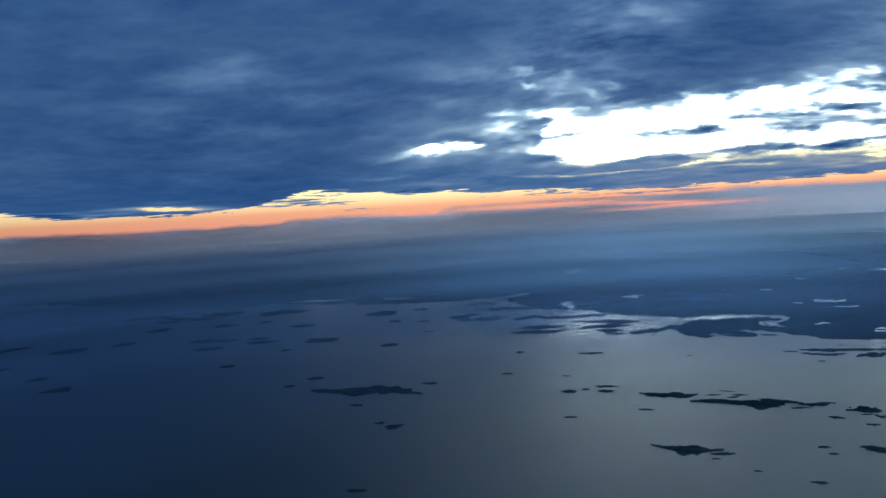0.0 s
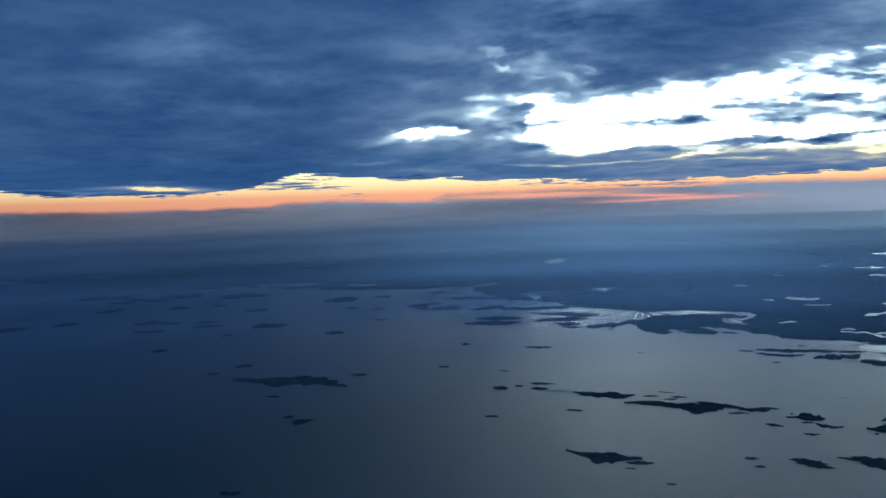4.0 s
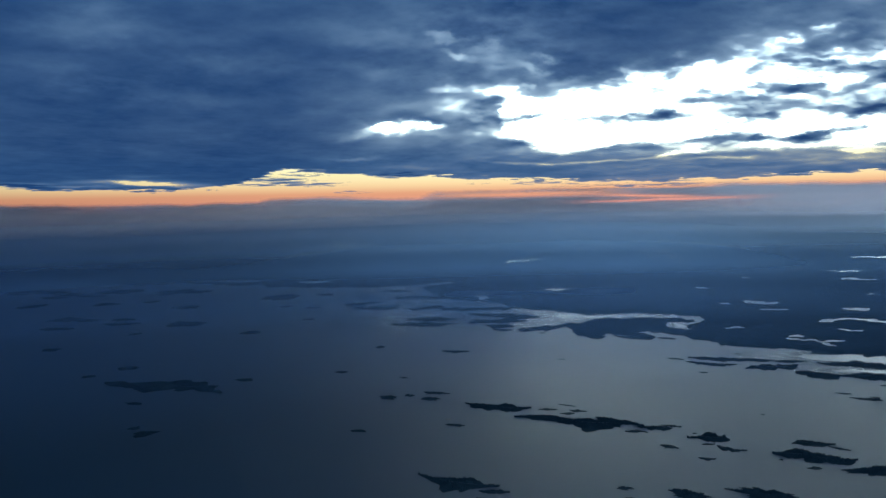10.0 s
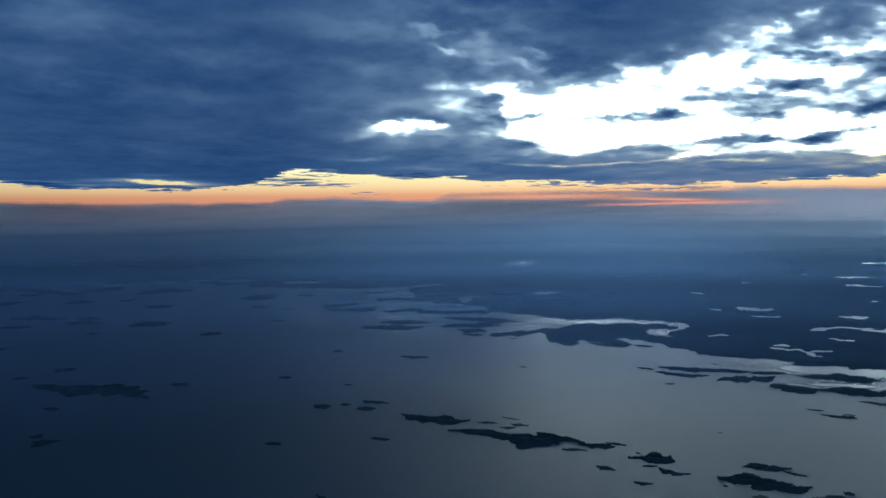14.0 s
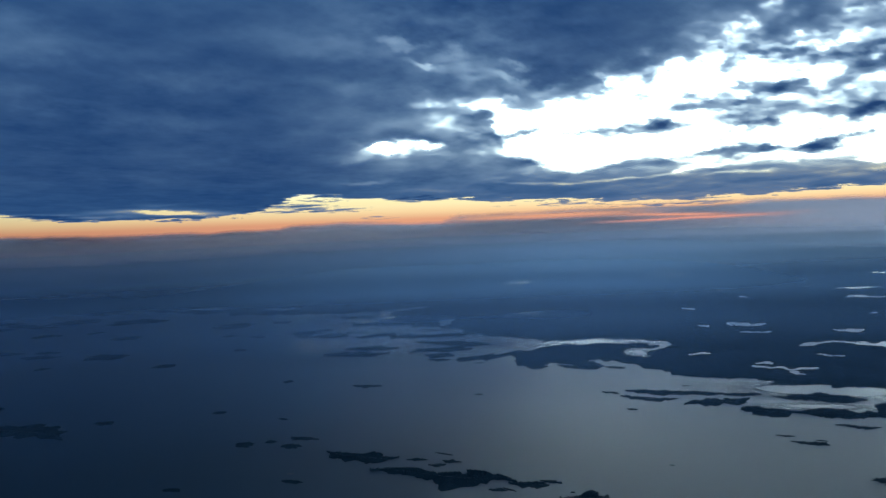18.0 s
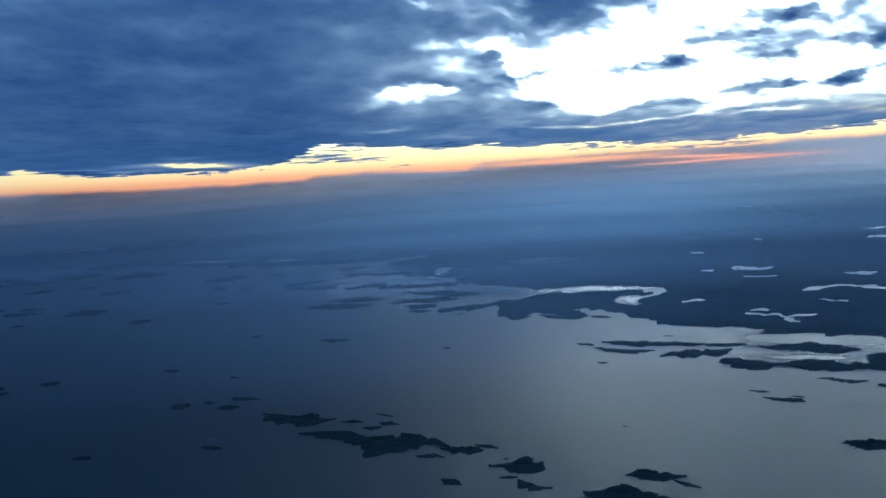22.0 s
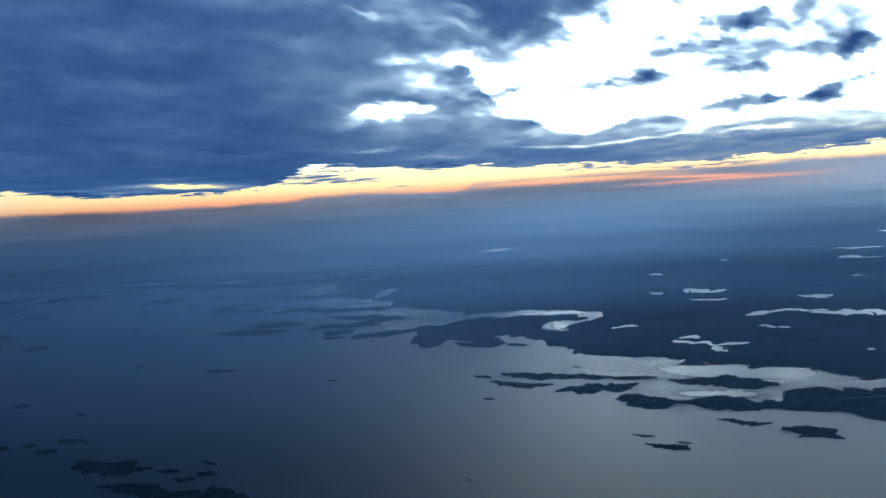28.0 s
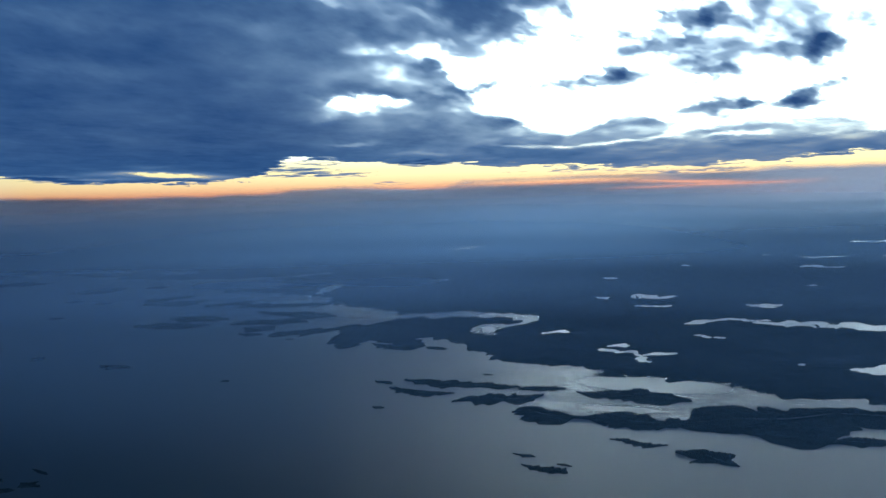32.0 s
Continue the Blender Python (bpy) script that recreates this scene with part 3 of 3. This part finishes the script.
def trees(places, heights, rng):
    """One mesh of many small spruces, each two stacked ragged cones."""
    n = len(places)
    k = 5
    turn = rng.rand(n)[:, None] * 6.28 + np.arange(k)[None, :] * (6.28318 / k)
    wob = 0.75 + 0.5 * rng.rand(n, k)
    wide = heights[:, None] * (0.32 + 0.14 * rng.rand(n, 1)) * wob
    pts = np.zeros((n, 2 * (k + 1), 3))
    for level, (low, tip, size) in enumerate(((0.08, 0.72, 1.0), (0.42, 1.0, 0.66))):
        o = level * (k + 1)
        pts[:, o:o + k, 0] = places[:, 0:1] + wide * size * np.cos(turn)
        pts[:, o:o + k, 1] = places[:, 1:2] + wide * size * np.sin(turn)
        pts[:, o:o + k, 2] = places[:, 2:3] + (heights * low)[:, None] * (0.7 + 0.6 * rng.rand(n, k))
        pts[:, o + k, 0] = places[:, 0] + 0.05 * heights * (rng.rand(n) - 0.5)
        pts[:, o + k, 1] = places[:, 1]
        pts[:, o + k, 2] = places[:, 2] + heights * tip
    tri = np.array([(o + i, o + (i + 1) % k, o + k) for o in (0, k + 1) for i in range(k)])
    faces = (np.arange(n)[:, None, None] * (2 * (k + 1)) + tri[None]).reshape(-1, 3)
    return mesh_of("forest", pts.reshape(-1, 3), faces, SPRUCE)


COUNT = [0]


def finish(thing, length, wooded):
    if length <= 6:
        tagged(thing, "small low rocky skerry with a few dark spruces" if wooded else "small bare rock skerry in the sea", "islet", "skerries in the sea")
    elif length < 18:
        tagged(thing, "small rocky island covered in dark spruce forest", "island", "islands in the archipelago")
    else:
        tagged(thing, "long low island covered in dark spruce forest", "island", "islands in the archipelago")
    return thing


def raise_island(x, y, core, edge, rise, length, area, tall, bare, rng):
    """The island's rock, forest floor and trees. core, edge: for each point of its outline the point inland and the way out to the shore."""
    n, far = len(core), math.hypot(x - 110, y - 100)
    pts = []
    for f, z in ((1.05, -0.3), (1.0, 0.0), (0.975, 0.07), (0.88, 0.3), (0.66, 0.65), (0.36, 0.95), (0.02, 1.0)):
        u = core + edge * f
        bump = 0.25 * (rng.rand(n) - 0.5) * (0.15 < z < 0.99)
        zz = (z + bump) * rise if z > 0 else np.full(n, z)
        pts.append(np.concatenate([u, zz[:, None]], 1))
    pts = np.concatenate(pts)
    i = np.arange(6)[:, None] * n
    j = np.arange(n)[None, :]
    faces = np.stack([i + j, i + (j + 1) % n, i + n + (j + 1) % n, i + n + j], -1).reshape(-1, 4)
    wooded = tall > 0.25
    thing = new("island" if length > 6 else "skerry", mesh_of("island", pts[:3 * n] if wooded else pts, faces[:2 * n] if wooded else faces, ROCK, True))
    thing.location = (x, y, 0)
    if wooded:
        floor = new("forest_floor", mesh_of("forest_floor", pts[2 * n:], faces[2 * n:] - 2 * n, FOREST_FLOOR, True))
        floor.parent = thing
        tagged(floor, "dark mossy ground under the trees")
        space = 0.42 if far < 420 else 0.7 if far < 620 else 1.4
        count = int(min(5200, max(14, 1.1 * area / space ** 2)))
        size = np.hypot(edge[:, 0], edge[:, 1])
        w0 = rng.choice(n, count, p=size / size.sum())
        mix = rng.rand(count, 1)
        q = rng.rand(count)
        if np.ptp(core, 0).max() < 0.01:
            q = np.sqrt(q)
        q = q * (1 - bare * (0.3 + rng.rand(count)))
        at = core[w0] * (1 - mix) + core[(w0 + 1) % n] * mix + (edge[w0] * (1 - mix) + edge[(w0 + 1) % n] * mix) * q[:, None]
        stand = 0.8 + 1.0 * fbm(at[:, 0] / 3.5 + x, at[:, 1] / 3.5 + y, 3)
        hs = 0.48 * tall * np.clip(stand, 0.35, 1.3) * (0.55 + 0.6 * rng.rand(count) ** 1.5) * (1.15 - 0.4 * q ** 3)
        hs *= 1.0 if far < 620 else 1.3
        zz = rise * np.interp(q, (0, 0.36, 0.66, 0.88, 1.0), (1.0, 0.95, 0.65, 0.3, 0.0)) - 0.05
        forest = new("forest", trees(np.concatenate([at, zz[:, None]], 1), hs, rng))
        forest.parent = thing
        tagged(forest, "dense dark spruce trees", kind="stuff")
    return finish(thing, length, wooded)


def island(x, y, length, width, turn, tall=1.0, bare=0.12):
    """A low rounded island with a belt of bare shore and spruce forest on top. tall: its trees; bare: how much of its edge is rock."""
    COUNT[0] += 1
    rng = np.random.RandomState(COUNT[0] * 13 + 5)
    n = 110 if length > 9 else 56
    a = np.linspace(0, 2 * math.pi, n, endpoint=False)
    ox, oy = rng.rand(2) * 300
    ca, sa = np.cos(a), np.sin(a)
    reach = 1.02 + 0.6 * fbm(ca * 1.4 + ox, sa * 1.4 + oy, 2) + 0.5 * fbm(ca * 4.4 + oy, sa * 4.4 + ox, 4, 0.6)
    reach *= (np.abs(ca) ** 1.9 + np.abs(sa) ** 1.9) ** (-1 / 1.9)
    hx, hy = length / 2, width / 2 * 1.35
    c, s = math.cos(radians(turn)), math.sin(radians(turn))
    u, v = hx * reach * ca, hy * reach * sa
    return raise_island(x, y, np.zeros((n, 2)), np.stack([u * c - v * s, u * s + v * c], 1), min(0.5, 0.12 + width * 0.02), length, 3.1 * hx * hy, tall, bare, rng)


def long_island(tall, *spine):
    """An island along a line of points, each east, north and half its breadth there, with a ragged shore. tall: its trees."""
    COUNT[0] += 1
    rng = np.random.RandomState(COUNT[0] * 13 + 5)
    p = np.array(spine, float)
    run = np.concatenate([[0], np.cumsum(np.hypot(*np.diff(p[:, :2], axis=0).T))])
    length = run[-1]
    n = int(np.clip(length / 0.22, 24, 90))
    k = 0.5 - 0.5 * np.cos(np.linspace(0, math.pi, n))
    grid = np.linspace(0, length, 200)
    window = np.hanning(33)
    line = []
    for i in range(3):
        raw = np.interp(grid, run, p[:, i])
        ends = np.concatenate([2 * raw[0] - raw[16:0:-1], raw, 2 * raw[-1] - raw[-2:-18:-1]])
        line.append(np.interp(k * length, grid, np.convolve(ends, window / window.sum(), "valid")))
    x0, y0 = p[:, 0].mean(), p[:, 1].mean()
    core = np.stack([line[0] - x0, line[1] - y0], 1)
    way = np.gradient(core, axis=0)
    way /= np.maximum(np.hypot(way[:, 0], way[:, 1]), 1e-6)[:, None]
    normal = np.stack([-way[:, 1], way[:, 0]], 1)
    half = np.maximum(line[2], 0.12) * np.maximum(1 - np.abs(2 * k - 1) ** 2.6, 0) ** 0.6 + 0.03
    s = k * length
    broad = max(line[2].max(), 0.8)
    sides = []
    for seed in rng.rand(2) * 200:
        rag = 1 + 0.55 * fbm(s / (2.2 * broad) + seed, s * 0 + seed, 2) + 0.75 * fbm(s / (0.55 * broad) + seed, s * 0 + 3, 4, 0.65)
        sides.append(half * np.clip(rag, 0.35, 1.7))
    edge = np.concatenate([normal * sides[0][:, None], -normal[::-1] * sides[1][::-1, None]])
    tip = 0.6 * half
    edge[0] -= way[0] * tip[0]
    edge[n - 1] += way[-1] * tip[-1]
    return raise_island(x0, y0, np.concatenate([core, core[::-1]])[::-1], edge[::-1], min(0.5, 0.12 + 0.03 * broad), length, 2 * float(np.mean(half)) * length, tall, 0.1 if tall > 0.6 else 0.25, rng)


# the group nearest to the flight, the rows along the coast and the inner archipelago
long_island(1.0, (81.1, 382.1, 0.5), (85.7, 377.7, 3.4), (93.1, 373.8, 5.5), (100.2, 371.1, 5), (104.5, 373.1, 1.3))
long_island(1.05, (97.5, 360, 1.2), (103.1, 360.1, 4.1), (113.1, 354.1, 3.6), (119.5, 350.9, 5.6), (124.9, 348.5, 9.2), (130.2, 350.1, 8.4), (134.7, 349.4, 3.5), (138.3, 344.9, 0.6))
long_island(0.8, (136.1, 344.2, 1.1), (140.5, 342.9, 2.5), (144.1, 342.1, 3.9), (146.5, 341.3, 1))
long_island(0.5, (144.3, 346.2, 0.5), (147.2, 344.9, 1.3), (149.9, 342.7, 0.6))
long_island(0.5, (130.9, 339, 0.5), (133.4, 338.8, 1.6), (135.7, 338.1, 0.7))
long_island(0.35, (134.6, 340.6, 0.3), (136.7, 338.5, 0.5), (137.9, 337, 0.3))
long_island(0.35, (106.7, 370.1, 0.6), (109.8, 370.4, 1.5), (113.2, 369.4, 0.5))
long_island(0.5, (113.7, 363.9, 0.4), (116.5, 363.6, 1.8), (118.9, 364, 0.6))
long_island(0.5, (117.5, 368.3, 0.4), (119.5, 367.5, 1.8), (123.2, 365.9, 0.7))
long_island(0.3, (114.8, 377.5, 0.4), (117.5, 375.9, 0.6), (120.4, 373.7, 0.4))
long_island(1.0, (148.3, 330.1, 0.3), (151.7, 330.6, 1.2), (154.9, 330, 4.9), (158, 329.3, 3.7), (160.4, 331.5, 0.7))
long_island(0.7, (154.8, 321.5, 0.4), (156.3, 317.1, 1.7), (159.1, 316, 2.1), (161.9, 315.9, 0.7))
long_island(0.35, (150.7, 322.9, 0.5), (153.1, 322.8, 0.9), (154.7, 322.8, 0.5))
long_island(0.6, (138.3, 323.1, 0.6), (140.5, 321.4, 1.9), (143, 319.2, 0.5))
long_island(0.5, (146, 309.8, 0.5), (147.9, 308.3, 1.4), (150.6, 308.2, 0.4))
long_island(0.8, (177.1, 321.9, 0.6), (180.2, 322.9, 3.3), (183.5, 321.2, 2.8), (189.5, 320.4, 0.7))
long_island(0.4, (186.5, 318.5, 0.3), (188.5, 315.8, 1), (191, 313.7, 0.4))
long_island(1.05, (167.9, 312, 1.6), (172.3, 311.4, 5.3), (177, 309.8, 5.1), (180.2, 306.3, 6.1), (183.5, 303.4, 5.9), (189, 305, 0.8))
long_island(0.6, (172.1, 298.2, 0.5), (174.5, 298.1, 1.8), (175.9, 297.6, 0.7))
long_island(0.5, (195, 301.3, 0.7), (196, 300.4, 1.5), (196.5, 299, 0.5))
long_island(0.5, (218.4, 386.8, 0.2), (220.5, 385.5, 0.7), (222, 384.9, 1.6), (223.2, 384.2, 0.3))
long_island(0.8, (220.2, 379.1, 0.3), (222.5, 377, 1.5), (225.4, 375.7, 2), (228.4, 374.4, 1.8), (229.4, 376.1, 0.2))
long_island(0.4, (227.6, 379.3, 0.3), (229.1, 378.6, 0.8), (230.6, 377.5, 0.2))
long_island(0.7, (240.2, 397.2, 0.4), (242.9, 396.8, 2), (246.2, 393.6, 2), (248.5, 392.1, 2), (252.3, 392.1, 0.3))
long_island(1.0, (252.9, 386.6, 0.5), (255.9, 385.7, 3), (259.2, 383.8, 4.2), (261.5, 379.5, 2.8), (263.9, 376.8, 0.4))
long_island(0.6, (175.7, 462.6, 1.1), (178.7, 461, 2), (181.5, 458.3, 0.9))
long_island(1.0, (184.7, 463.2, 1.2), (189.5, 461.1, 4), (202.6, 456.1, 4.7), (215.3, 452.1, 3.9), (219.9, 451.9, 1.1))
long_island(0.9, (219.4, 449.3, 1.2), (225.9, 449.7, 3.7), (232.9, 448, 2.1))
long_island(0.9, (181.3, 453.3, 0.7), (186.7, 448.4, 2.7), (194, 445, 3.5), (201.4, 445.1, 0.9))
long_island(1.0, (201.4, 434.6, 0.7), (205.9, 438, 4.1), (213, 437.4, 6), (219.9, 436.8, 6.2), (226.5, 441.3, 1.3))
long_island(1.1, (235.7, 444.5, 0.9), (240.2, 440.8, 4.4), (248.4, 439, 7), (256.3, 436.4, 6.9), (262.4, 434.1, 5.9), (264.9, 431.8, 1.6))
long_island(1.0, (217.9, 422.4, 0.6), (221.5, 424.9, 4.7), (225.3, 420.3, 5.5), (229.3, 416.5, 6.4), (233.3, 416.4, 3))
long_island(1.1, (232.5, 416.4, 2.2), (237.9, 415.4, 2.2), (243.1, 413.9, 9.2), (248.4, 410.7, 9.1), (254.2, 409.5, 7.7), (260, 408.4, 7.6))
long_island(1.1, (255, 412.2, 3), (260, 409, 12), (268, 411.5, 18), (273.5, 412.5, 21), (280.9, 411.5, 20), (287.6, 413, 16), (296.4, 417, 11), (304, 414.5, 11), (320, 412, 9), (338, 411, 6))
long_island(1.0, (279.5, 399, 7), (286.1, 394.8, 5), (288.6, 393.3, 4), (293.5, 393, 3.4), (300.5, 392.3, 3), (314, 392, 0.9))
long_island(0.5, (180.3, 430.3, 0.4), (182, 429.1, 1.5), (183.8, 428.8, 0.6))
long_island(0.9, (242.5, 467.6, 2.4), (246.8, 467.6, 5.4), (251.4, 463.2, 1.6))
long_island(1.1, (5.4, 682.2, 10.7), (10.5, 685.6, 23.6), (15.8, 684.3, 6.5))
long_island(1.1, (18.2, 680.8, 7.3), (26.4, 677.2, 15.5), (34.6, 673.2, 16.1), (40.5, 672.2, 4.8))
long_island(1.0, (11.2, 705.1, 3.9), (19.1, 707.9, 9.4), (25.3, 707.1, 4))
long_island(1.1, (88.2, 632.2, 3.6), (103.1, 622.8, 7.1), (120.3, 613.5, 9.2), (132.2, 609.7, 4.5))
long_island(1.1, (49, 611.8, 3.9), (57.6, 613.7, 9.8), (68.2, 610.3, 9.5), (80.3, 609, 2.6))
long_island(1.1, (40.6, 590.4, 4.2), (52.4, 589.6, 10.5), (65.8, 588.5, 10.6), (77.4, 589.7, 4.2))
long_island(1.1, (87.4, 588.9, 3.7), (99.1, 595.2, 9.2), (112.6, 596.5, 9.7), (122.5, 593.2, 4.2))
long_island(1.1, (97.2, 578.9, 3.5), (105.2, 573.9, 8.2), (113.1, 570.9, 3.7))
long_island(1.0, (100.1, 561.2, 2), (107.9, 558.6, 4.3), (111.6, 558.3, 2.1))
long_island(0.9, (71.6, 494.2, 2.2), (78.4, 492.2, 4.1), (85.2, 490.2, 1.3))
long_island(0.7, (37.6, 509.5, 1.9), (39.6, 509.4, 4), (42.4, 509.2, 1.9))
long_island(1.0, (-70.6, 430.6, 4.18), (-66.1, 429.5, 7.58), (-55.3, 426, 9.13), (-42.9, 423.5, 10.34), (-29.9, 419, 10.27), (-21.2, 413.3, 4.7), (-14.6, 407, 1.08))
long_island(1.0, (66.7, 299.5, 0.4), (71.8, 294.6, 2), (77.1, 291.4, 5.2), (83.1, 288.9, 3.2), (88.3, 288, 0.9))
long_island(0.7, (82.8, 284.9, 0.6), (86.5, 284.1, 1.9), (90.8, 283.4, 1))
long_island(1.0, (163, 531, 1), (170, 525, 4), (178, 519, 4), (183, 523, 1))
# islets round them
island(83, 279, 2.8, 1.1, -12, 0.3)
island(120, 285, 3.9, 2.0, -20, 0.6)
island(120, 277, 3.0, 1.8, -24, 0.5)
island(104, 250, 4.8, 2.0, -23, 0.5)
island(91, 264, 3.1, 1.1, -26, 0.3)
island(135, 278.5, 12, 5.2, -43)
island(154, 277.5, 17.4, 7.6, -39)
island(190, 294, 16, 6.4, -11)
island(232, 337, 11, 5.2, -12, 1.0)
# out in the open water
island(52, 393, 7.7, 4.6, -22)
island(70, 400, 9.2, 3.6, -17, 0.8)
island(68, 390, 7.0, 4.0, -23, 0.8)
island(60, 397, 3.8, 2.5, -29, 0.6)
island(77, 351, 5.3, 2.5, -22, 0.6)
island(75, 359, 1.8, 1.2, -15, 0.2)
island(46, 346, 4.6, 2.4, -22, 0.6)
island(28, 446, 6.7, 3.2, -27, 0.6)
island(56, 431, 4.9, 1.7, -35, 0.4)
island(127, 466, 3.4, 2.0, -35, 0.4)
# the rows along the coast
island(210, 470, 3.4, 1.4, -24, 0.4)
# inner archipelago to the north
island(189, 519, 10.5, 4.4, -38, 0.9)
island(30, 788, 28, 12, -5, 1.2)
island(127, 545, 4.3, 2, -16, 0.8)
# the dim western waters
island(-73, 465, 8, 7, -18)
island(-12, 433, 8, 4.2, -17, 0.8)
island(-84, 447, 6, 4, -26, 0.6)
island(-44, 392, 7.6, 2.8, -21, 0.5)
island(-25, 348, 6.4, 6, -14, 0.8)
island(-31, 355, 4.1, 3.2, -14, 0.5)
island(-216, 476, 14, 12, -25)
island(-246, 515, 12, 8, -28)
island(-279, 631, 24, 22, -28)
island(-334, 655, 15, 25, -33)
island(-290, 562, 5, 9, -18)
island(-169, 602, 19, 10, -7)
island(-174, 644, 35, 14, -16)
island(-141, 640, 15, 8, -23)
island(-133, 620, 21, 13, -22)
island(-109, 573, 6, 7, -21)
island(-90, 612, 25, 15, -11)
island(-40, 570, 11, 10, -22)
island(-135, 522, 10, 8, -26)
island(-246, 650, 14, 17, -22)
island(-243, 728, 18, 17, -24)
island(-353, 934, 46, 20, -28, 1.3)
island(-299, 837, 54, 24, -21, 1.3)
island(-246, 811, 56, 16, -31, 1.3)
island(-382, 917, 31, 40, -27, 1.3)
island(-294, 950, 103, 24, -29, 1.3)
island(-222, 910, 73, 24, -29, 1.3)
island(-214, 825, 35, 33, -45, 1.3)
island(-253, 790, 25, 12, -31, 1.2)
island(-189, 733, 16, 14, -25, 1.2)
island(-117, 702, 22, 14, -25, 1.2)
island(-157, 743, 10, 11, -25, 1.2)
island(-58, 756, 26, 30, -14, 1.2)
island(-43, 696, 10, 8, -26, 1.1)
island(-25, 771, 15, 10, -45, 1.2)
island(-21, 685, 10, 6, -26, 1.1)
island(-15, 623, 7.5, 5, -24, 1.0)
island(-155, 817, 47, 30, -35, 1.3)
island(-32, 268, 7.5, 2.5, -13, 0.6)
island(181, 357, 1.2, 0.5, -20, 0.5)
island(168, 306, 1.2, 0.5, -20, 0.5)
island(173, 490, 1.3, 0.6, -20, 0.5)
island(152, 335, 1.2, 0.5, -20, 0.5)
